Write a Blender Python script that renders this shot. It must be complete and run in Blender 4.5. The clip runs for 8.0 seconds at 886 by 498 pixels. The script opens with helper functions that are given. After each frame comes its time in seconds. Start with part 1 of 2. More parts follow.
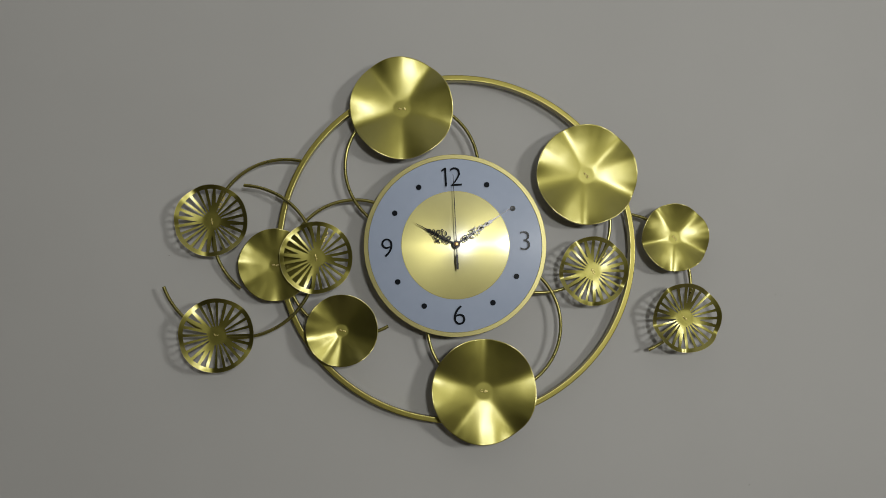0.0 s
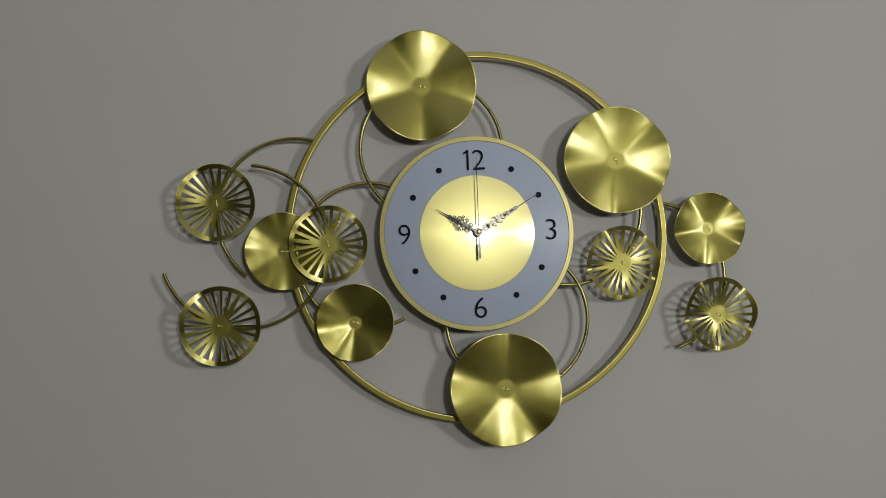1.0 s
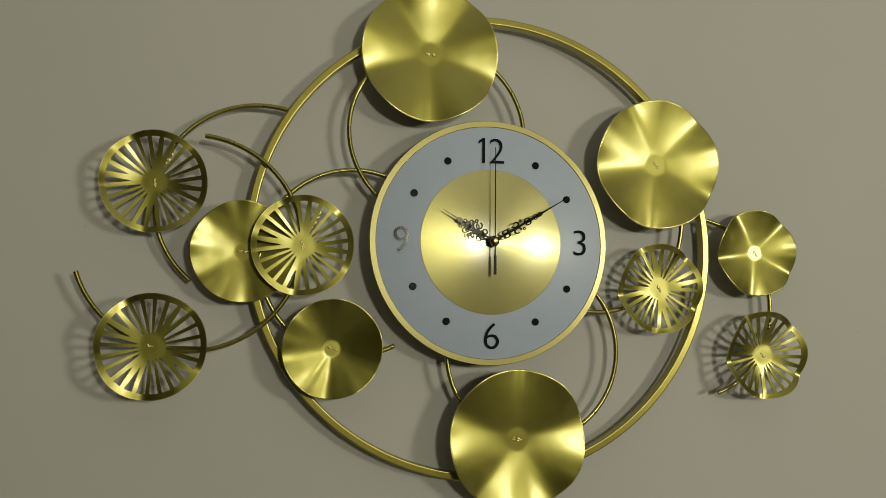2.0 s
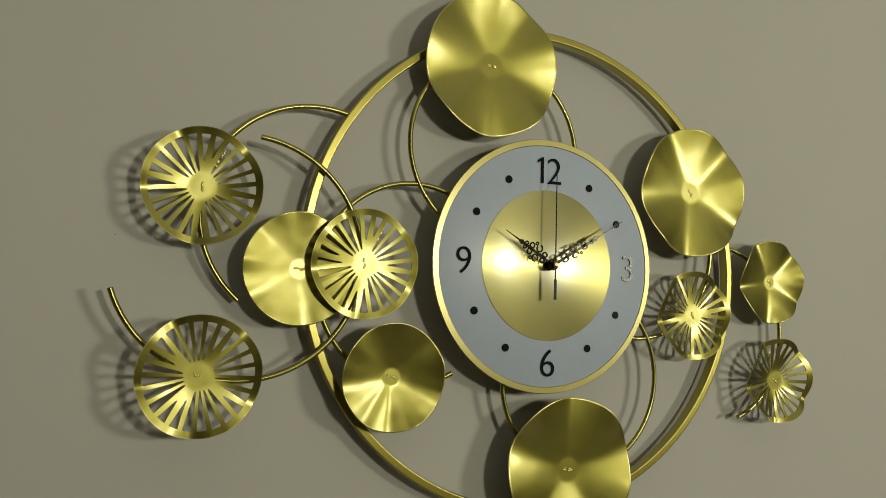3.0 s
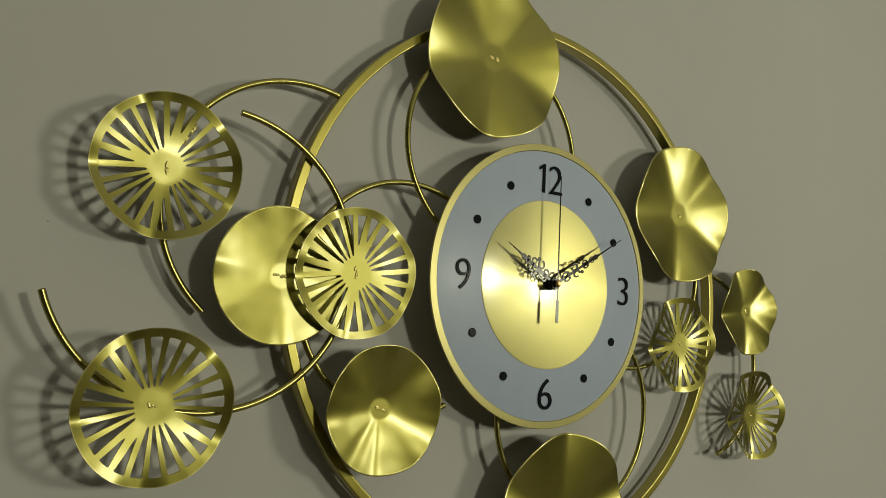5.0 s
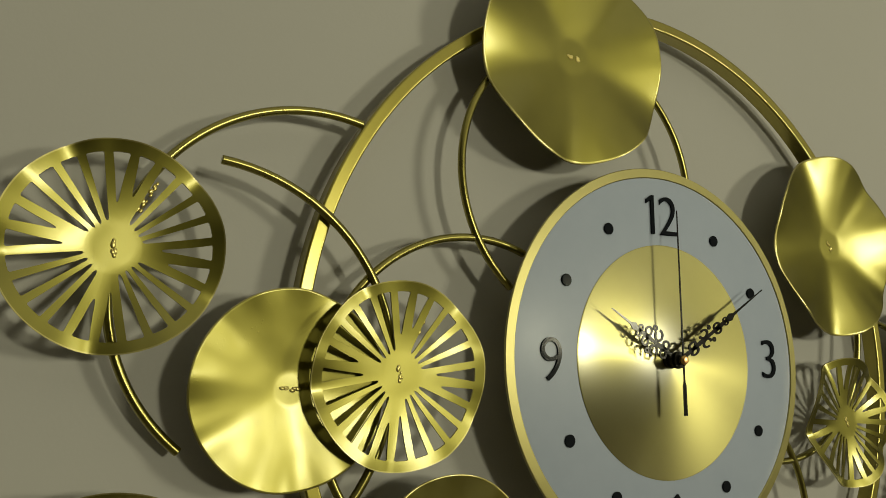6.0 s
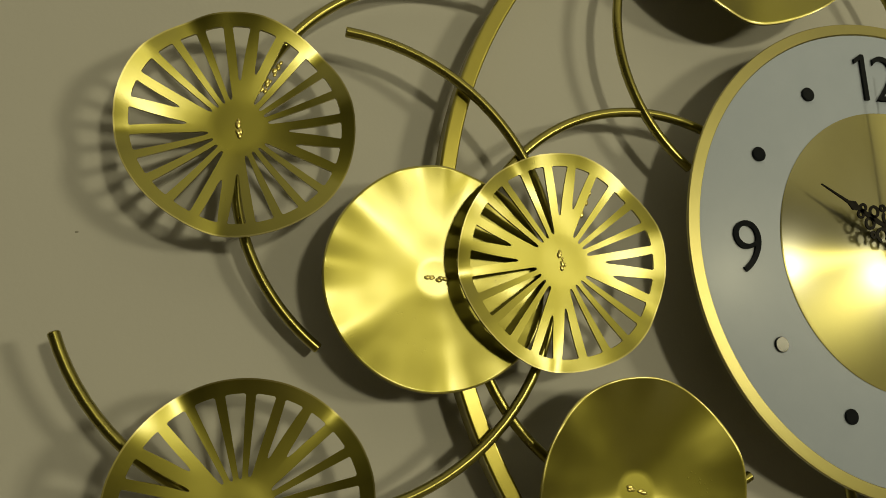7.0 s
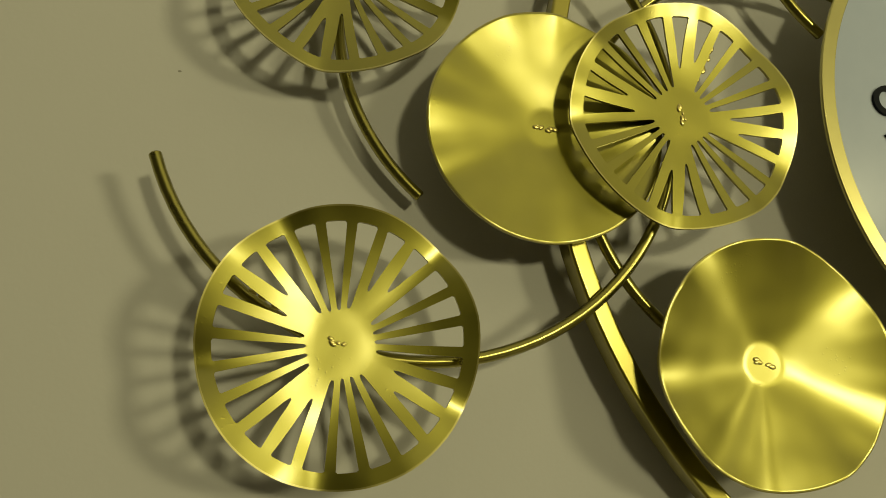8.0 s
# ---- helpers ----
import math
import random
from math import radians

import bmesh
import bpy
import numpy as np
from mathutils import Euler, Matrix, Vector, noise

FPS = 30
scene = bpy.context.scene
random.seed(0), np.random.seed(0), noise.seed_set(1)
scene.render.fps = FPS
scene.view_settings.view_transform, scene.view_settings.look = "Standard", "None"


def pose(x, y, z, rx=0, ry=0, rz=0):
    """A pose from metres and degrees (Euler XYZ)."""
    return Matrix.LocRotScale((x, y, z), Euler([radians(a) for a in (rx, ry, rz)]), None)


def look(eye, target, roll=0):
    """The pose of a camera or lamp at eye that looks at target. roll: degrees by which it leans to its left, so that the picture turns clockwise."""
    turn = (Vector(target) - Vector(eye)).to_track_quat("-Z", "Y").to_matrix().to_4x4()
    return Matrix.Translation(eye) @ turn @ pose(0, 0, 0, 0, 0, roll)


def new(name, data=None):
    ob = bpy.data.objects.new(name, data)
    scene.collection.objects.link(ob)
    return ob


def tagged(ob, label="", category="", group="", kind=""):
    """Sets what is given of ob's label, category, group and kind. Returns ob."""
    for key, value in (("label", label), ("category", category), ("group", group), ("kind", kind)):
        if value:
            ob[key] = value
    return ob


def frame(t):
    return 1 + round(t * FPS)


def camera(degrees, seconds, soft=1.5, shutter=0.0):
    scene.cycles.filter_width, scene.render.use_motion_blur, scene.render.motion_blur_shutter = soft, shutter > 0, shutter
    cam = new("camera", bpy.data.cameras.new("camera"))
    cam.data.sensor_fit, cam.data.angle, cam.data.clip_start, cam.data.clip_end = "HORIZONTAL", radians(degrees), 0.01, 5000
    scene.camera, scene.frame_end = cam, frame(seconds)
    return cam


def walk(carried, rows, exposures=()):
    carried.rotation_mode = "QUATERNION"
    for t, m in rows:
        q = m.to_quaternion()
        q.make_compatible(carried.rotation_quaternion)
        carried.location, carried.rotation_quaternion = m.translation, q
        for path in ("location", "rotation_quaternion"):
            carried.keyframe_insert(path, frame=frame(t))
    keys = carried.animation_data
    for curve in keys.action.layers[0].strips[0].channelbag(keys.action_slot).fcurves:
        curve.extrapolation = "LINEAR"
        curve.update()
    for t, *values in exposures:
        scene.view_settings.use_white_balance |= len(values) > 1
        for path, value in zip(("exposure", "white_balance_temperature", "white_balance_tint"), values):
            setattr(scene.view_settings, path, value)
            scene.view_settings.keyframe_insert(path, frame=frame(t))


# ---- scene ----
cam = camera(61.0, 8.0, soft=0.5)
PATH = [
    (0, (-0.102, -1.253, 1.404), (0.033, 0.737, 1.554), -2.8),
    (0.5, (-0.119, -1.239, 1.401), (0.057, 0.748, 1.549), -2.8),
    (1, (-0.148, -1.172, 1.4), (0.021, 0.816, 1.537), -2.1),
    (1.2, (-0.171, -1.127, 1.395), (0.034, 0.857, 1.534), -1.7),
    (2.3, (-0.301, -0.868, 1.425), (0.217, 1.056, 1.603), 0.6),
    (2.5, (-0.35, -0.848, 1.428), (0.235, 1.055, 1.614), 0.2),
    (3, (-0.471, -0.796, 1.438), (0.352, 1.018, 1.615), 1.7),
    (3.5, (-0.569, -0.757, 1.436), (0.493, 0.93, 1.611), 3.4),
    (4, (-0.599, -0.715, 1.423), (0.537, 0.918, 1.627), 5.2),
    (4.2, (-0.594, -0.703, 1.418), (0.548, 0.924, 1.637), 4.2),
    (5.3, (-0.498, -0.587, 1.444), (0.592, 1.068, 1.715), 2.0),
    (5.5, (-0.477, -0.548, 1.471), (0.579, 1.128, 1.751), 1.0),
    (6, (-0.426, -0.471, 1.493), (0.536, 1.254, 1.808), 0.2),
    (6.5, (-0.413, -0.422, 1.461), (0.324, 1.402, 1.82), -0.5),
    (7, (-0.387, -0.407, 1.419), (0.147, 1.478, 1.821), -1.8),
    (7.5, (-0.396, -0.378, 1.378), (0.022, 1.535, 1.782), -0.3),
    (8, (-0.395, -0.364, 1.341), (-0.049, 1.549, 1.809), 0.7),
]
# the clip's own exposure and white balance: seconds, stops, kelvin, tint
EXPOSURES = [
    (0, -0.08, 6450, 8), (1.2, -0.19, 6600, 7), (2.3, -0.06, 8300, -6), (3.0, -0.06, 8250, -5), (3.5, -0.18, 7900, -4), (4.2, -0.25, 7100, -3),
    (5.3, -0.17, 8400, -8), (6.0, -0.14, 8950, -8), (6.5, -0.13, 10600, -9), (7.5, 0.03, 12000, -12), (8.0, 0.18, 13300, -16)]
walk(cam, [(t, look(eye, target, roll)) for t, eye, target, roll in PATH], EXPOSURES)


# ---------------------------------------------------------------- light
ZC = 1.5            # height of the dial's centre
world = bpy.data.worlds.new("world")
scene.world = world
world.use_nodes = True
world.node_tree.nodes["Background"].inputs[0].default_value = (0.9, 0.95, 1.0, 1)
world.node_tree.nodes["Background"].inputs[1].default_value = 0.0


def area(name, eye, target, sx, sy, watts, colour):
    lamp = bpy.data.lights.new(name, "AREA")
    lamp.shape, lamp.size, lamp.size_y = "RECTANGLE", sx, sy
    lamp.energy, lamp.color = watts, colour
    ob = new(name, lamp)
    ob.matrix_world = look(eye, target)
    return ob


area("lamp_near", (0.42, -2.55, 1.73), (0.0, 0.0, 1.5), 0.20, 0.20, 16.4, (1.0, 0.985, 0.95))
area("lamp_far", (2.68, -3.30, 1.79), (0.0, 0.0, 1.5), 0.54, 0.36, 39.0, (1.0, 0.985, 0.95))
# added soft fill under the ceiling, stands in for bounced light; no fixture there
area("fill_overhead", (-0.3, -1.3, 2.74), (-0.3, -1.3, 0.0), 2.4, 2.0, 3.7, (1.0, 0.985, 0.95))


# ---------------------------------------------------------------- materials
def material(name):
    m = bpy.data.materials.new(name)
    m.use_nodes = True
    return m, m.node_tree, m.node_tree.nodes["Principled BSDF"]


def noise_node(tree, scale, detail=4.0, coords="Object", rough=0.55):
    tc = tree.nodes.new("ShaderNodeTexCoord")
    n = tree.nodes.new("ShaderNodeTexNoise")
    n.inputs["Scale"].default_value = scale
    n.inputs["Detail"].default_value = detail
    n.inputs["Roughness"].default_value = rough
    tree.links.new(tc.outputs[coords], n.inputs["Vector"])
    return n


def ramp(tree, src, stops):
    r = tree.nodes.new("ShaderNodeValToRGB")
    while len(r.color_ramp.elements) < len(stops):
        r.color_ramp.elements.new(0.5)
    for e, (p, c) in zip(r.color_ramp.elements, stops):
        e.position, e.color = p, (*c, 1)
    tree.links.new(src, r.inputs["Fac"])
    return r


def bump(tree, bsdf, sources):
    last = None
    for src, strength, dist in sources:
        b = tree.nodes.new("ShaderNodeBump")
        b.inputs["Strength"].default_value = strength
        b.inputs["Distance"].default_value = dist
        tree.links.new(src, b.inputs["Height"])
        if last:
            tree.links.new(last.outputs["Normal"], b.inputs["Normal"])
        last = b
    tree.links.new(last.outputs["Normal"], bsdf.inputs["Normal"])


def paint(name, colour, colour2, rough=0.75, grain=0.25):
    m, t, b = material(name)
    big = noise_node(t, 2.2, 5)
    r = ramp(t, big.outputs["Fac"], [(0.35, colour), (0.65, colour2)])
    t.links.new(r.outputs["Color"], b.inputs["Base Color"])
    b.inputs["Roughness"].default_value = rough
    fine, mid = noise_node(t, 420, 3), noise_node(t, 38, 4)
    bump(t, b, [(mid.outputs["Fac"], grain, 0.0006), (fine.outputs["Fac"], grain, 0.0002)])
    return m


def brass(name, colour, rough, aniso=0.0, dent=0.25, spread=0.03, coat=1.0, coat_rough=0.25, coat_ior=1.60):
    m, t, b = material(name)
    b.inputs["Metallic"].default_value = 1.0
    big, mid, fine = noise_node(t, 24, 4), noise_node(t, 90, 3), noise_node(t, 900, 2)
    dark = tuple(c * 0.92 for c in colour)
    r = ramp(t, big.outputs["Fac"], [(0.3, dark), (0.7, colour)])
    t.links.new(r.outputs["Color"], b.inputs["Base Color"])
    rr = t.nodes.new("ShaderNodeMapRange")
    rr.inputs["To Min"].default_value, rr.inputs["To Max"].default_value = rough - spread, rough + spread
    t.links.new(mid.outputs["Fac"], rr.inputs["Value"])
    t.links.new(rr.outputs["Result"], b.inputs["Roughness"])
    b.inputs["Coat Weight"].default_value = coat
    b.inputs["Coat Roughness"].default_value = coat_rough
    b.inputs["Coat IOR"].default_value = coat_ior
    if aniso:
        tan = t.nodes.new("ShaderNodeTangent")
        tan.direction_type, tan.axis = "RADIAL", "Y"
        t.links.new(tan.outputs["Tangent"], b.inputs["Tangent"])
        b.inputs["Anisotropic"].default_value = aniso
        b.inputs["Anisotropic Rotation"].default_value = 0.25
    if dent:
        # blisters: sparse round grains that gather in patches
        tc = t.nodes.new("ShaderNodeTexCoord")
        vo = t.nodes.new("ShaderNodeTexVoronoi")
        vo.inputs["Scale"].default_value = 480
        t.links.new(tc.outputs["Object"], vo.inputs["Vector"])
        spot = ramp(t, vo.outputs["Distance"], [(0.0, (1, 1, 1)), (0.26, (0, 0, 0))])
        where = ramp(t, noise_node(t, 42, 3).outputs["Fac"], [(0.54, (0, 0, 0)), (0.62, (1, 1, 1))])
        mul = t.nodes.new("ShaderNodeMath")
        mul.operation = "MULTIPLY"
        t.links.new(spot.outputs["Color"], mul.inputs[0])
        t.links.new(where.outputs["Color"], mul.inputs[1])
        bump(t, b, [(mul.outputs[0], dent, 0.0004), (fine.outputs["Fac"], 0.06, 0.00004)])
    return m


GOLD = (0.272, 0.245, 0.041)
M_WALL = paint("wall_paint", (0.473, 0.466, 0.450), (0.493, 0.486, 0.470))
M_ROOM = paint("room_paint", (0.10, 0.096, 0.09), (0.13, 0.124, 0.115))
M_CEIL = paint("ceiling_paint", (0.46, 0.45, 0.43), (0.50, 0.49, 0.47))
M_FLOOR = paint("floor_tile", (0.19, 0.165, 0.14), (0.24, 0.215, 0.18), 0.35, 0.05)
M_LEAF = brass("brushed_brass_sheet", GOLD, 0.36, 0.0, 0.16)
M_ROD = brass("brass_rod", (0.30, 0.262, 0.05), 0.28, 0.0, 0.08)
M_RING = brass("brass_bar", (0.37, 0.318, 0.06), 0.34, 0.0, 0.06)
M_PLATE = brass("spun_brass_plate", (0.41, 0.375, 0.150), 0.33, 1.0, 0.0, 0.01, 1.0, 0.24, 1.9)
M_RIM = brass("brass_rim", (0.47, 0.42, 0.165), 0.36)
# bare metal of the cut edges, lightened to paint in the glint they catch
M_EDGE = brass("cut_edge_glint", (0.44, 0.39, 0.14), 0.42, 0.0, 0.0)
M_CAP = brass("copper_cap", (0.80, 0.45, 0.16), 0.34, 0.0, 0.0)
M_WELD = brass("weld_bead", (0.72, 0.60, 0.20), 0.36, 0.0, 0.6)

M_FACE, t_, b_ = material("grey_dial_lacquer")
n_ = noise_node(t_, 60, 4)
r_ = ramp(t_, n_.outputs["Fac"], [(0.3, (0.40, 0.465, 0.60)), (0.7, (0.42, 0.485, 0.62))])
t_.links.new(r_.outputs["Color"], b_.inputs["Base Color"])
b_.inputs["Roughness"].default_value = 0.42
b_.inputs["Coat Weight"].default_value = 0.12
b_.inputs["Coat Roughness"].default_value = 0.25

M_BLACK, t_, b_ = material("gloss_black_acrylic")
n_ = noise_node(t_, 200, 3)
r_ = ramp(t_, n_.outputs["Fac"], [(0.3, (0.010, 0.012, 0.016)), (0.7, (0.014, 0.016, 0.02))])
t_.links.new(r_.outputs["Color"], b_.inputs["Base Color"])
b_.inputs["Roughness"].default_value = 0.10
b_.inputs["Specular IOR Level"].default_value = 0.06

M_HAND, t_, b_ = material("black_hand_enamel")
n_ = noise_node(t_, 300, 3)
r_ = ramp(t_, n_.outputs["Fac"], [(0.3, (0.012, 0.011, 0.010)), (0.7, (0.02, 0.018, 0.016))])
t_.links.new(r_.outputs["Color"], b_.inputs["Base Color"])
b_.inputs["Roughness"].default_value = 0.14
b_.inputs["Specular IOR Level"].default_value = 0.15

M_SPECK = paint("grey_speck", (0.22, 0.21, 0.19), (0.28, 0.27, 0.24))

M_CASE, t_, b_ = material("black_plastic_case")
n_ = noise_node(t_, 150, 3)
r_ = ramp(t_, n_.outputs["Fac"], [(0.3, (0.02, 0.02, 0.02)), (0.7, (0.03, 0.03, 0.03))])
t_.links.new(r_.outputs["Color"], b_.inputs["Base Color"])
b_.inputs["Roughness"].default_value = 0.5


# ---------------------------------------------------------------- mesh helpers
def part(name, bm, mat, parent=None, label="", smooth=True, at=None, creased=False):
    """Links a bmesh as one mesh object, under a thing or a part."""
    bmesh.ops.recalc_face_normals(bm, faces=bm.faces[:])
    me = bpy.data.meshes.new(name)
    bm.to_mesh(me)
    bm.free()
    if smooth:
        for p in me.polygons:
            p.use_smooth = True
        if not creased:
            me.set_sharp_from_angle(angle=radians(35))
    me.materials.append(mat)
    ob = new(name, me)
    if parent:
        ob.parent = parent
    if at is not None:
        ob.matrix_basis = at
    if label:
        tagged(ob, label)
    return ob


def box(bm, x0, x1, y0, y1, z0, z1, bevel=0.0):
    r = bmesh.ops.create_cube(bm, size=1)
    for v in r["verts"]:
        v.co = Vector(((x0 + x1) / 2 + v.co.x * (x1 - x0), (y0 + y1) / 2 + v.co.y * (y1 - y0), (z0 + z1) / 2 + v.co.z * (z1 - z0)))
    if bevel:
        es = list({e for v in r["verts"] for e in v.link_edges})
        bmesh.ops.bevel(bm, geom=es, offset=bevel, segments=2, affect="EDGES")


def lathe(bm, profile, n=96):
    """Turns (radius, y) points round the y axis, closed to the axis where a radius is 0."""
    rows = []
    for r, y in profile:
        if r == 0:
            rows.append([bm.verts.new((0, y, 0))])
        else:
            rows.append([bm.verts.new((r * math.cos(2 * math.pi * i / n), y, r * math.sin(2 * math.pi * i / n))) for i in range(n)])
    for a, b in zip(rows, rows[1:]):
        for i in range(n):
            j = (i + 1) % n
            if len(a) == 1 and len(b) == 1:
                continue
            if len(a) == 1:
                bm.faces.new((a[0], b[i], b[j]))
            elif len(b) == 1:
                bm.faces.new((a[i], a[j], b[0]))
            else:
                bm.faces.new((a[i], a[j], b[j], b[i]))
    return bm


def sweep(bm, path, r, sides=12):
    """A round rod along a path of points, with slightly rounded cut ends."""
    pts = [Vector(p) for p in path]
    rows = []
    n = len(pts)
    for i, p in enumerate(pts):
        t = (pts[min(i + 1, n - 1)] - pts[max(i - 1, 0)]).normalized()
        u = t.cross(Vector((0, 1, 0))).normalized()
        w = u.cross(t).normalized()
        rows.append((p, t, u, w))
    p, t, u, w = rows[0]
    rows.insert(0, (p - t * r * 0.2, t, u, w))
    p, t, u, w = rows[-1]
    rows.append((p + t * r * 0.2, t, u, w))
    rings = []
    for k, (p, t, u, w) in enumerate(rows):
        q = r * 0.82 if k in (0, len(rows) - 1) else r
        rings.append([bm.verts.new(p + q * (math.cos(a) * u + math.sin(a) * w)) for a in [2 * math.pi * s / sides for s in range(sides)]])
    for a, b in zip(rings, rings[1:]):
        for s in range(sides):
            bm.faces.new((a[s], a[(s + 1) % sides], b[(s + 1) % sides], b[s]))
    bm.faces.new(rings[0])
    bm.faces.new(rings[-1])


def arc(cx, cz, r, a0, a1, y0, y1=None, grow=0.0, n=64):
    y1 = y0 if y1 is None else y1
    out = []
    for i in range(n + 1):
        f = i / n
        a = radians(a0 + (a1 - a0) * f)
        q = r + grow * f ** 3
        out.append((cx + q * math.cos(a), y0 + (y1 - y0) * f, cz + q * math.sin(a)))
    return out


# ---------------------------------------------------------------- the room
def slab(name, x0, x1, y0, y1, z0, z1, mat, label, category):
    bm = bmesh.new()
    box(bm, x0, x1, y0, y1, z0, z1)
    return tagged(part(name, bm, mat, smooth=False), label, category, kind="structure")


X0, X1, Y0, Y1, H = -2.3, 3.5, -3.5, -0.0172, 2.8
north = slab("wall_north", X0 - 0.1, X1 + 0.1, Y1, 0.12, 0, H, M_WALL, "plain warm grey painted plaster wall behind the clock", "wall")
slab("wall_south", X0 - 0.1, X1 + 0.1, Y0 - 0.12, Y0, 0, H, M_ROOM, "plain painted wall across the room", "wall")
slab("wall_west", X0 - 0.12, X0, Y0, Y1, 0, H, M_ROOM, "plain painted side wall of the room", "wall")
slab("wall_east", X1, X1 + 0.12, Y0, Y1, 0, H, M_ROOM, "plain painted side wall of the room", "wall")
slab("floor", X0 - 0.12, X1 + 0.12, Y0 - 0.12, 0.12, -0.1, 0, M_FLOOR, "brown tiled floor of the room", "floor")
slab("ceiling", X0 - 0.12, X1 + 0.12, Y0 - 0.12, 0.12, H, H + 0.1, M_CEIL, "flat white painted ceiling", "ceiling")


# small marks on the paint
for x, z, r in ((0.541, 1.395, 0.0009), (0.470, 1.084, 0.0010), (-0.461, 1.506, 0.0007)):
    bm = bmesh.new()
    bmesh.ops.create_icosphere(bm, subdivisions=2, radius=r)
    for v in bm.verts:
        v.co = Vector((v.co.x * 1.3, v.co.y * 0.25, v.co.z * 0.8))
    part("paint_speck", bm, M_SPECK, north, at=pose(x, Y1, z))


# ---------------------------------------------------------------- the clock
clock = tagged(new("wall_clock"), "gold metal wall clock with wavy discs on a grey wall", "wall clock", kind="thing")
clock.location = (0, 0, ZC)


# the large ring: a flat bar bent round, slightly wider than high
def ring_bar(cx, cz, rx, rz, half, yf, yb, n=160):
    """Closed bar of oblong section with rounded edges; the flats have a support line beside each edge."""
    bm = bmesh.new()
    e, flat = 0.0013, 0.0005
    prof = []
    for sx, sy, start in ((1, -1, 270), (1, 1, 0), (-1, 1, 90), (-1, -1, 180)):
        px, py = sx * (half - e), (yf + e) if sy < 0 else (yb - e)
        ring_pts = [(px + e * math.cos(radians(start + d)), py + e * math.sin(radians(start + d))) for d in (0, 30, 60, 90)]
        ahead, behind = radians(start + 90), radians(start)
        first = (ring_pts[0][0] + flat * math.sin(behind), ring_pts[0][1] - flat * math.cos(behind))
        last = (ring_pts[3][0] - flat * math.sin(ahead), ring_pts[3][1] + flat * math.cos(ahead))
        prof += [first, *ring_pts, last]
    m = len(prof)
    rows = []
    for i in range(n):
        a = 2 * math.pi * i / n
        rows.append([bm.verts.new((cx + (rx + d) * math.cos(a), y, cz + (rz + d) * math.sin(a))) for d, y in prof])
    for i in range(n):
        a, b = rows[i], rows[(i + 1) % n]
        for k in range(m):
            bm.faces.new((a[k], a[(k + 1) % m], b[(k + 1) % m], b[k]))
    return bm


part("ring", ring_bar(0.0058, -0.0013, 0.2880, 0.2797, 0.0046, -0.0402, -0.0268), M_RING, clock, "large gold flat-bar ring")

# curved rods: centre, radius, first and last angle, depth
RODS = [
    (-0.2717, 0.0364, 0.1159, 76, 230, -0.0365, -0.0300),
    (-0.3437, -0.0091, 0.1204, 85, -163, -0.0455, -0.0430, 0.0040),
    (-0.1616, -0.0272, 0.1085, 68, 296, -0.0403, -0.0410),
    (-0.0637, 0.1316, 0.1084, 2, 230, -0.0400, -0.0420),
    (0.0569, -0.1312, 0.1081, 50, -184, -0.0430, -0.0430),
    (0.1403, 0.0349, 0.1176, -106, 10, -0.0420, -0.0420),
    (0.2715, -0.0745, 0.1160, 82, -71, -0.0370, -0.0380),
]
for cx, cz, r, a0, a1, y0, y1, *grow in RODS:
    bm = bmesh.new()
    sweep(bm, arc(cx, cz, r, a0, a1, y0, y1, *grow), 0.0028)
    part("curved_rod", bm, M_ROD, clock)


# wavy discs
def relief(rho, a, R, amp, phase, lift, soft, folds=(), near=0.085, hub=0.17, swell=1.1):
    """How far the sheet stands towards the room, from its hub: five lobes between sharp valleys."""
    k = max(0.0, (rho - hub) / (1 - hub))
    w = math.sqrt(math.sin(2.5 * (a - phase)) ** 2 + soft + (near / max(rho, 0.2)) ** 2)
    uneven = 1 + 0.22 * noise.noise(Vector((1.5 * math.cos(a) + 40 * R, 1.5 * math.sin(a), 90 * amp + phase)))
    d = lift * k ** swell + amp * uneven * (w - 0.66) * (0.70 * k ** swell + 0.70 * k ** 3)
    d += 0.0011 * k ** 4 * noise.noise(Vector((4.2 * math.cos(a) + phase, 4.2 * math.sin(a), 300 * amp)))
    for deg, wide, deep in folds:
        off = math.remainder(a - radians(deg), 2 * math.pi) / radians(wide)
        d -= deep * math.exp(-off * off) * k
    return d


def outline(a, seed):
    v = noise.noise(Vector((1.3 * math.cos(a) + seed, 1.3 * math.sin(a), seed * 0.7)))
    return 1.0 + 0.012 * v - 0.004 * math.cos(5 * a)


def crease(bm):
    """Marks the sheet's rim and slots as sharp edges."""
    for e in bm.edges:
        if len(e.link_faces) == 2 and e.calc_face_angle(0) > radians(50):
            e.smooth = False


def weld(bm, x, z, y, s, seed):
    """A short ragged seam of small beads, spread in two clusters."""
    rnd = random.Random(seed)
    for i in range(9):
        r = bmesh.ops.create_icosphere(bm, subdivisions=2, radius=s * rnd.uniform(0.25, 0.62))
        along = rnd.choice((-1, 1)) * rnd.uniform(0.4, 2.3)
        o = Vector((x + along * s, y, z + s * rnd.uniform(-0.55, 0.55)))
        for v in r["verts"]:
            v.co = Vector((v.co.x * 1.5, v.co.y * 0.5, v.co.z)) + o


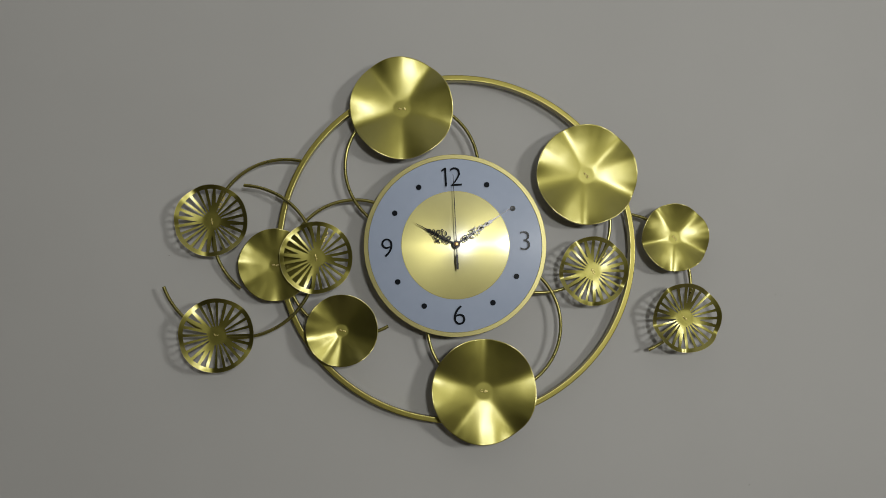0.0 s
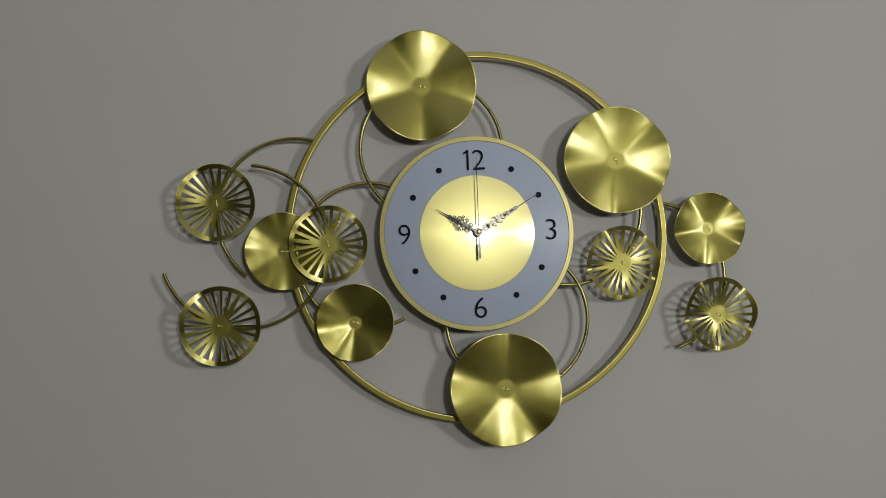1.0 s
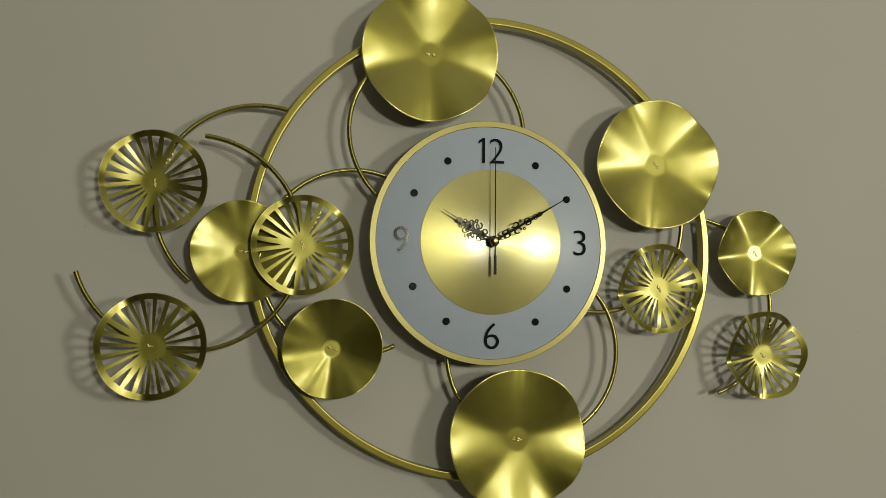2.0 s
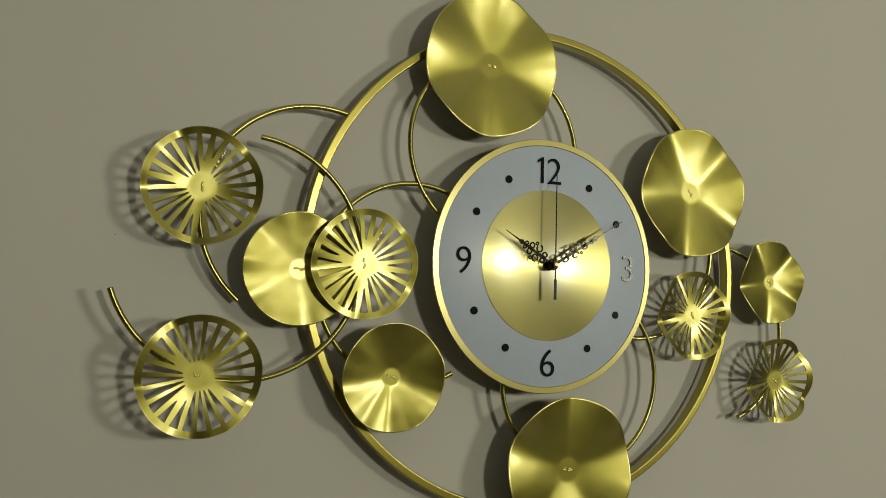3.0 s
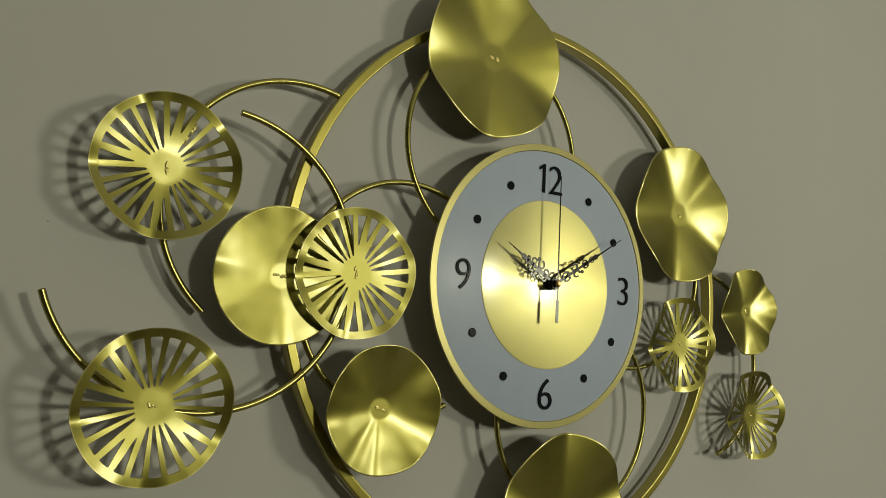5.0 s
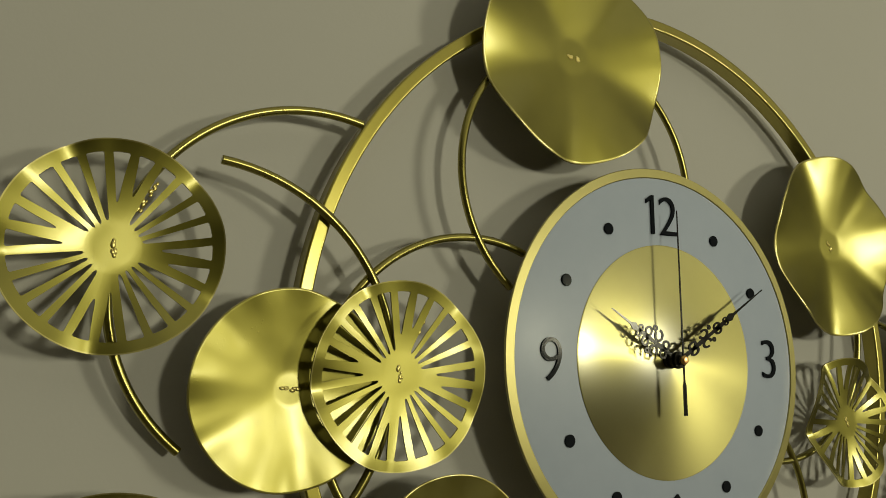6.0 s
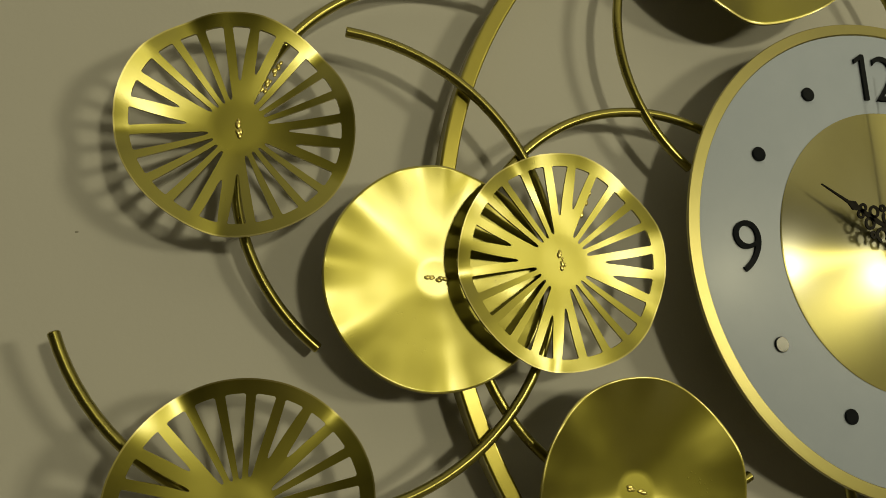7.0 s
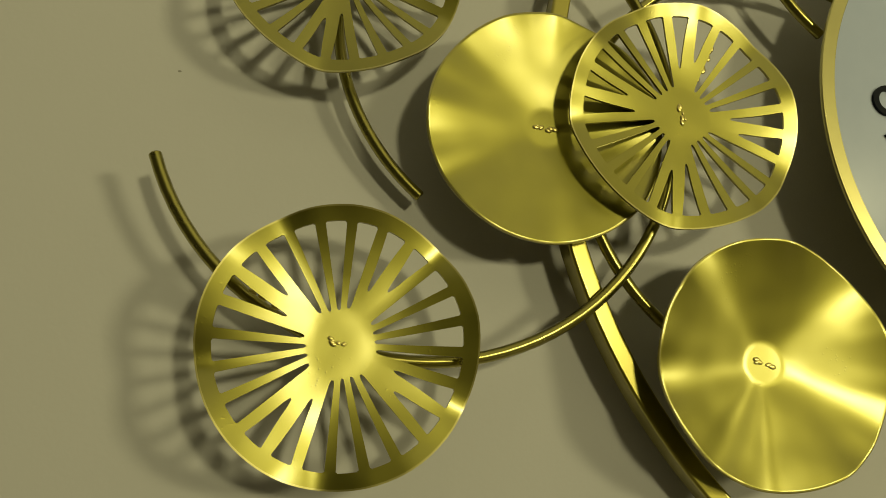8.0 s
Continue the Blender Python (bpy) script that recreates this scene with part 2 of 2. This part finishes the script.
def wavy_disc(x, z, y, R, amp, phase, lift, seed, turn, soft=0.0006, folds=()):
    bm = bmesh.new()
    nr, nt, th = 22, 160, 0.0006
    rr = [0.05, 0.10, 0.14, 0.17, 0.20] + [0.20 + 0.775 * (i + 1) / nr for i in range(nr)] + [0.988, 1.0]
    ph = radians(phase)

    def place(rho, a, side):
        s = outline(a, seed) if rho > 0.3 else 1.0
        s = 1 + (s - 1) * rho
        d = relief(rho, a, R, amp, ph, lift, soft, folds)
        d += 0.00014 * noise.noise(Vector((rho * math.cos(a) * 4 + seed, rho * math.sin(a) * 4, seed)))
        d -= 0.0005 if rho > 0.995 else 0.0
        return Vector((rho * s * R * math.cos(a), -d + side * th, rho * s * R * math.sin(a)))

    sheets = []
    for side in (-1, 1):
        c = bm.verts.new(place(0, 0, side))
        rows = [[bm.verts.new(place(r, ph + 2 * math.pi * i / nt, side)) for i in range(nt)] for r in rr]
        for i in range(nt):
            j = (i + 1) % nt
            bm.faces.new((c, rows[0][i], rows[0][j]))
            for p, q in zip(rows, rows[1:]):
                # the outermost front band takes the edge colour too, a painted bright rim line
                bm.faces.new((p[i], q[i], q[j], p[j])).material_index = 1 if q is rows[-1] else 0
        sheets.append(rows[-1])
    for i in range(nt):
        j = (i + 1) % nt
        bm.faces.new((sheets[0][i], sheets[1][i], sheets[1][j], sheets[0][j])).material_index = 1
    bmesh.ops.recalc_face_normals(bm, faces=bm.faces[:])
    crease(bm)
    ob = part("wavy_disc", bm, M_LEAF, clock, "", at=pose(x, y, z), creased=True)
    ob.data.materials.append(M_EDGE)
    bm = bmesh.new()
    weld(bm, 0, 0, 0, 0.0021 * (R / 0.06) ** 0.5, seed)
    part("weld_bead", bm, M_WELD, ob, at=pose(0, -0.0008, 0, 0, turn, 0))
    return ob


def slotted_disc(x, z, y, R, amp, phase, lift, seed, slot0, turn, join, lean=0):
    """A wavy disc with 24 tapering slots: two short and four long ones in every quarter."""
    bm = bmesh.new()
    th = 0.0007
    rr = [0.06, 0.12, 0.17, 0.20, 0.245, 0.262, 0.29, 0.33, 0.38, 0.43, 0.455, 0.475, 0.51, 0.56, 0.62, 0.68, 0.74, 0.79, 0.83, 0.86, 0.875, 0.885, 0.91, 0.94, 0.975, 0.9875, 1.0]
    ph = radians(phase)

    def kind(k):
        return "short" if k % 6 < 2 else "long"

    def inner(k):
        return (0.43 if k % 6 == 0 else 0.51) if kind(k) == "short" else (0.245 if k % 6 in (3, 4) else 0.262)

    def half(k, rho):
        r0 = inner(k)
        f = min(1.0, max(0.0, (rho - r0) / (0.885 - r0)))
        if kind(k) == "short":
            h = 1.4 + 3.6 * f ** 0.9
        else:
            h = 7.5 - math.degrees(0.0205 + 0.0175 * f) / max(rho, r0)
        if rho <= r0 + 0.001:
            h *= 0.55
        if rho > 0.88:
            h *= 0.82
        return h

    def place(rho, deg, side):
        a = radians(deg)
        s = 1 + (outline(a, seed) - 1) * rho
        d = relief(rho, a, R, amp * 1.25, ph, lift, 0.010, (), 0.10, 0.21 + 0.015 * math.sin(3 * a + seed), 1.5)
        d += 0.00014 * noise.noise(Vector((rho * math.cos(a) * 4 + seed, rho * math.sin(a) * 4, seed)))
        return Vector((rho * s * R * math.cos(a), -d + side * th, rho * s * R * math.sin(a)))

    cols = []                       # (slot, which): columns of the grid round the disc
    for k in range(24):
        cols += [(k, -2), (k, -1), (k, 0), (k, 1)]

    def angle(k, which, rho):
        mid = 90 - slot0 - 15 * k
        h = half(k, rho)
        return {-2: mid + 7.5, -1: mid + h, 0: mid, 1: mid - h}[which]

    n = len(cols)
    layers = []
    for side in (-1, 1):
        c = bm.verts.new(place(0, 0, side))
        layers.append((c, [[bm.verts.new(place(r, angle(k, w, r), side)) for k, w in cols] for r in rr]))
    keep = set()
    for ri in range(len(rr) - 1):
        for i in range(n):
            k, w = cols[i]
            if w in (-1, 0) and rr[ri] >= inner(k) - 1e-6 and rr[ri + 1] <= 0.8851:
                continue
            keep.add((ri, i))
    for li, (c, rows) in enumerate(layers):
        for i in range(n):
            bm.faces.new((c, rows[0][i], rows[0][(i + 1) % n]))
        for ri, i in keep:
            j = (i + 1) % n
            # rim glint painted on the outermost band with the edge colour
            bm.faces.new((rows[ri][i], rows[ri + 1][i], rows[ri + 1][j], rows[ri][j])).material_index = 1 if ri == len(rr) - 2 else 0
    f, b = layers[0][1], layers[1][1]

    def side_face(p, q):
        bm.faces.new((f[p[0]][p[1]], f[q[0]][q[1]], b[q[0]][q[1]], b[p[0]][p[1]])).material_index = 1

    for ri in range(len(rr) - 1):
        for i in range(n):
            j = (i + 1) % n
            if (ri, i) in keep:
                continue
            if (ri, (i - 1) % n) in keep:
                side_face((ri, i), (ri + 1, i))
            if (ri, j) in keep:
                side_face((ri, j), (ri + 1, j))
            if (ri - 1, i) in keep:
                side_face((ri, i), (ri, j))
            if (ri + 1, i) in keep:
                side_face((ri + 1, i), (ri + 1, j))
    last = len(rr) - 1
    for i in range(n):
        side_face((last, i), (last, (i + 1) % n))
    bmesh.ops.recalc_face_normals(bm, faces=bm.faces[:])
    crease(bm)
    ob = part("slotted_disc", bm, M_LEAF, clock, "", at=pose(x, y, z, 0, 0, lean), creased=True)
    ob.data.materials.append(M_EDGE)
    bm = bmesh.new()
    weld(bm, 0, 0, 0, 0.0021, seed + 50)
    part("weld_bead", bm, M_WELD, ob, at=pose(0, -0.0009, 0, 0, turn, 0))
    bm = bmesh.new()
    weld(bm, 0, 0, 0, 0.0022, seed + 80)
    a = radians(join)
    part("weld_bead", bm, M_WELD, ob, at=pose(0.46 * R * math.cos(a), 0.0015, 0.46 * R * math.sin(a), 0, -join, 0))
    bm = bmesh.new()
    weld(bm, 0, 0, 0, 0.0019, seed + 90)
    part("weld_bead", bm, M_WELD, ob, at=pose(0.68 * R * math.cos(a), 0.0012, 0.68 * R * math.sin(a), 0, -join, 0))
    return ob


# x, z from the dial's centre; depth of the hub; radius; lobes; first valley's angle; lift of the edge; seed; turn of the weld; folds
WAVY = [
    (-0.0763, 0.2270, -0.0450, 0.0840, 0.0084, 54, 0.0060, 1.1, 0, 0.1200),
    (0.2220, 0.1068, -0.0435, 0.0830, 0.0095, 45, 0.0070, 2.3, 50, 0.2400),
    (0.0334, -0.2341, -0.0505, 0.0830, 0.0085, 15, 0.0080, 3.7, 10, 0.1200),
    (-0.1865, -0.1275, -0.0460, 0.0567, 0.0044, 47, 0.0105, 4.2, 10, 0.3500, ((-97, 11, 0.0014), (-126, 13, 0.0024))),
    (-0.2880, -0.0187, -0.0420, 0.0578, 0.0030, 63, 0.0048, 5.9, 15, 0.3000),
    (0.3637, -0.0030, -0.0415, 0.0560, 0.0065, 45, 0.0070, 6.4, 50, 0.0600),
]
for row in WAVY:
    wavy_disc(*row)
# the same, then the first slot's angle from the top, the turn of the weld, the rod's direction, the lean to the side
SLOTTED = [
    (-0.3866, 0.0565, -0.0386, 0.0572, 0.0040, 45, 0.0085, 7.1, 0, 75, 62, 2),
    (-0.3808, -0.1250, -0.0500, 0.0578, 0.0044, 46, 0.0065, 8.6, 25, 18, 150, 2.4),
    (-0.2225, -0.0106, -0.0524, 0.0574, 0.0034, 45, 0.0045, 9.2, 0, 80, 64),
    (0.2228, -0.0522, -0.0470, 0.0562, 0.0060, 45, 0.0055, 10.8, -20, 60, 50),
    (0.3715, -0.1356, -0.0425, 0.0562, 0.0060, 45, 0.0110, 11.5, 10, 40, 100),
]
for row in SLOTTED:
    slotted_disc(*row)

# the dial
FACE = -0.055
dial = part("dial", lathe(bmesh.new(), [(0, -0.0528), (0.1463, -0.0532), (0.1471, -0.0537), (0.1471, -0.0548), (0.1466, -0.0553), (0.1401, -0.0557), (0.1396, -0.0552), (0.1396, -0.054), (0, -0.054)], 160), M_RIM, clock, "gold dial rim")
part("dial_face", lathe(bmesh.new(), [(0, -0.0535), (0.1395, -0.0535), (0.1395, FACE + 0.0002), (0.1391, FACE), (0, FACE)], 160), M_FACE, dial, "lavender grey dial face")
part("centre_plate", lathe(bmesh.new(), [(0.006, FACE + 0.0004), (0.0868, FACE + 0.0004), (0.0872, FACE - 0.0003), (0.0863, FACE - 0.0008), (0.006, FACE - 0.0008)], 160), M_PLATE, dial, "spun gold centre plate")

for h in (1, 2, 4, 5, 7, 8, 10, 11):
    a = radians(90 - 30 * h)
    bm = lathe(bmesh.new(), [(0, 0.0004), (0.0042, 0.0004), (0.0044, -0.0010), (0.0040, -0.0014), (0, -0.0014)], 24)
    part("hour_dot", bm, M_BLACK, dial, at=pose(0.110 * math.cos(a), FACE, 0.110 * math.sin(a)))


def numeral(text, x, z, size, parent):
    cu = bpy.data.curves.new("numeral", "FONT")
    cu.body, cu.size, cu.extrude, cu.offset = text[-1], size, 0.0007, -0.00058
    cu.align_x, cu.align_y = "CENTER", "CENTER"
    tmp = new("numeral_curve", cu)
    bpy.context.view_layer.update()
    me = bpy.data.meshes.new_from_object(tmp)
    bpy.data.objects.remove(tmp)
    if text == "12":
        # the one has a slanting flag: a stem and its flag in one outline, left of the two
        bm = bmesh.new()
        bm.from_mesh(me)
        lo, hi = min(v.co.y for v in bm.verts), max(v.co.y for v in bm.verts)
        bmesh.ops.translate(bm, verts=bm.verts[:], vec=(0.0068, 0, 0))
        outline_1 = [(-0.0082, lo), (-0.0082, hi), (-0.0108, hi), (-0.0160, hi - 0.0036), (-0.0160, hi - 0.0068), (-0.0114, hi - 0.0040), (-0.0114, lo)]
        front, back = [[bm.verts.new((px, py, pz)) for px, py in outline_1] for pz in (0.0007, -0.0007)]
        bm.faces.new(front)
        bm.faces.new(back[::-1])
        for i in range(7):
            bm.faces.new((front[i - 1], back[i - 1], back[i], front[i]))
        bmesh.ops.recalc_face_normals(bm, faces=bm.faces[:])
        bm.to_mesh(me)
        bm.free()
    me.materials.clear()
    me.materials.append(M_BLACK)
    ob = new("numeral", me)
    ob.parent = parent
    ob.matrix_basis = pose(x, FACE - 0.0008, z, 90, 0, 0)
    return tagged(ob, "glossy black numeral " + text)


numeral("12", -0.0012, 0.1085, 0.045, dial)
numeral("3", 0.1125, 0.000, 0.046, dial)
numeral("6", 0.000, -0.1140, 0.046, dial)
numeral("9", -0.1098, -0.0018, 0.044, dial)


# hands: flat pieces lying along +z, turned about y
def flat_ring(bm, x, z, ro, ri, y0, y1, sx=1.0, sz=1.0, n=22, gap=0.0, start=0.0):
    rows = []
    m = n if gap == 0 else n + 1
    for i in range(m):
        a = start + (2 * math.pi - gap) * i / n
        c, s = math.cos(a), math.sin(a)
        rows.append([bm.verts.new((x + sx * q * c, y, z + sz * q * s)) for q, y in ((ro, y0), (ro, y1), (ri, y1), (ri, y0))])
    for i in range(n):
        a, b = rows[i], rows[(i + 1) % m]
        for k in range(4):
            bm.faces.new((a[k], a[(k + 1) % 4], b[(k + 1) % 4], b[k]))
    if gap:
        bm.faces.new(rows[0])
        bm.faces.new(rows[-1])


def flat_bar(bm, pts, y0, y1):
    """A bar along +z with half-widths: (z, half width) from its foot to its tip."""
    rows = [[bm.verts.new((s * w, y, z)) for s, y in ((-1, y0), (1, y0), (1, y1), (-1, y1))] for z, w in pts]
    for a, b in zip(rows, rows[1:]):
        for k in range(4):
            bm.faces.new((a[k], a[(k + 1) % 4], b[(k + 1) % 4], b[k]))
    bm.faces.new(rows[0])
    bm.faces.new(rows[-1])


def hour_hand():
    bm = bmesh.new()
    y0, y1 = -0.0004, 0.0004
    flat_ring(bm, 0, 0, 0.0065, 0.002, y0, y1)
    flat_bar(bm, [(0.005, 0.0020), (0.011, 0.0012), (0.018, 0.0022), (0.026, 0.0012), (0.034, 0.0018), (0.044, 0.0010), (0.048, 0.0030), (0.052, 0.0010), (0.058, 0.0007), (0.072, 0.0003)], y0, y1)
    for s in (-1, 1):
        flat_ring(bm, s * 0.0038, 0.0150, 0.0035, 0.0018, y0, y1, 1, 1.1)
        flat_ring(bm, s * 0.0062, 0.0245, 0.0049, 0.0029, y0, y1, 1, 0.9, gap=1.1, start=1.3 if s > 0 else 4.4)
        flat_ring(bm, s * 0.0094, 0.0300, 0.0024, 0.0008, y0, y1)
        flat_ring(bm, s * 0.0041, 0.0345, 0.0040, 0.0022, y0, y1, 1, 0.9)
        flat_ring(bm, s * 0.0025, 0.0420, 0.0026, 0.0011, y0, y1)
    return bm


def minute_hand():
    bm = bmesh.new()
    y0, y1 = -0.0004, 0.0004
    flat_ring(bm, 0, 0, 0.0060, 0.002, y0, y1)
    flat_bar(bm, [(0.005, 0.0020), (0.014, 0.0012), (0.024, 0.0016), (0.040, 0.0012), (0.050, 0.0020), (0.058, 0.0011), (0.066, 0.0030), (0.070, 0.0011), (0.080, 0.0007), (0.111, 0.0003)], y0, y1)
    for s in (-1, 1):
        flat_ring(bm, s * 0.0026, 0.0170, 0.0027, 0.0013, y0, y1, 1, 1.9)
        flat_ring(bm, s * 0.0038, 0.0320, 0.0035, 0.0020, y0, y1, 1, 1.6, gap=1.0, start=1.2 if s > 0 else 4.5)
        flat_ring(bm, s * 0.0052, 0.0400, 0.0019, 0.0006, y0, y1)
        flat_ring(bm, s * 0.0022, 0.0480, 0.0024, 0.0011, y0, y1, 1, 1.8)
        flat_ring(bm, s * 0.0016, 0.0590, 0.0018, 0.0008, y0, y1, 1, 1.6)
    return bm


def second_hand():
    bm = bmesh.new()
    y0, y1 = -0.0003, 0.0003
    flat_ring(bm, 0, 0, 0.0040, 0.001, y0, y1)
    flat_bar(bm, [(0.003, 0.0007), (0.060, 0.0006), (0.112, 0.0004)], y0, y1)
    flat_bar(bm, [(-0.040, 0.0017), (-0.018, 0.0017), (-0.016, 0.0008), (-0.003, 0.0007)], y0, y1)
    return bm


part("hour_hand", hour_hand(), M_HAND, dial, "black filigree hour hand", False, pose(0, FACE - 0.0095, 0, 0, -60, 0))
part("minute_hand", minute_hand(), M_HAND, dial, "black filigree minute hand", False, pose(0, FACE - 0.0120, 0, 0, 59, 0))
part("second_hand", second_hand(), M_HAND, dial, "thin black second hand", False, pose(0, FACE - 0.0150, 0, 0, 0, 0))
part("spindle", lathe(bmesh.new(), [(0, FACE), (0.0062, FACE), (0.0062, FACE - 0.0035), (0.0045, FACE - 0.004), (0.0035, FACE - 0.0140), (0, FACE - 0.0140)], 24), M_HAND, dial, "black spindle")
part("spindle_cap", lathe(bmesh.new(), [(0, FACE - 0.0138), (0.0034, FACE - 0.0138), (0.0034, FACE - 0.0165), (0.0022, FACE - 0.0180), (0, FACE - 0.0184)], 24), M_CAP, dial, "small copper-coloured cap")
bm = bmesh.new()
box(bm, -0.030, 0.030, -0.0530, -0.0174, -0.030, 0.030, 0.003)
part("movement_case", bm, M_CASE, clock, "black plastic movement case")
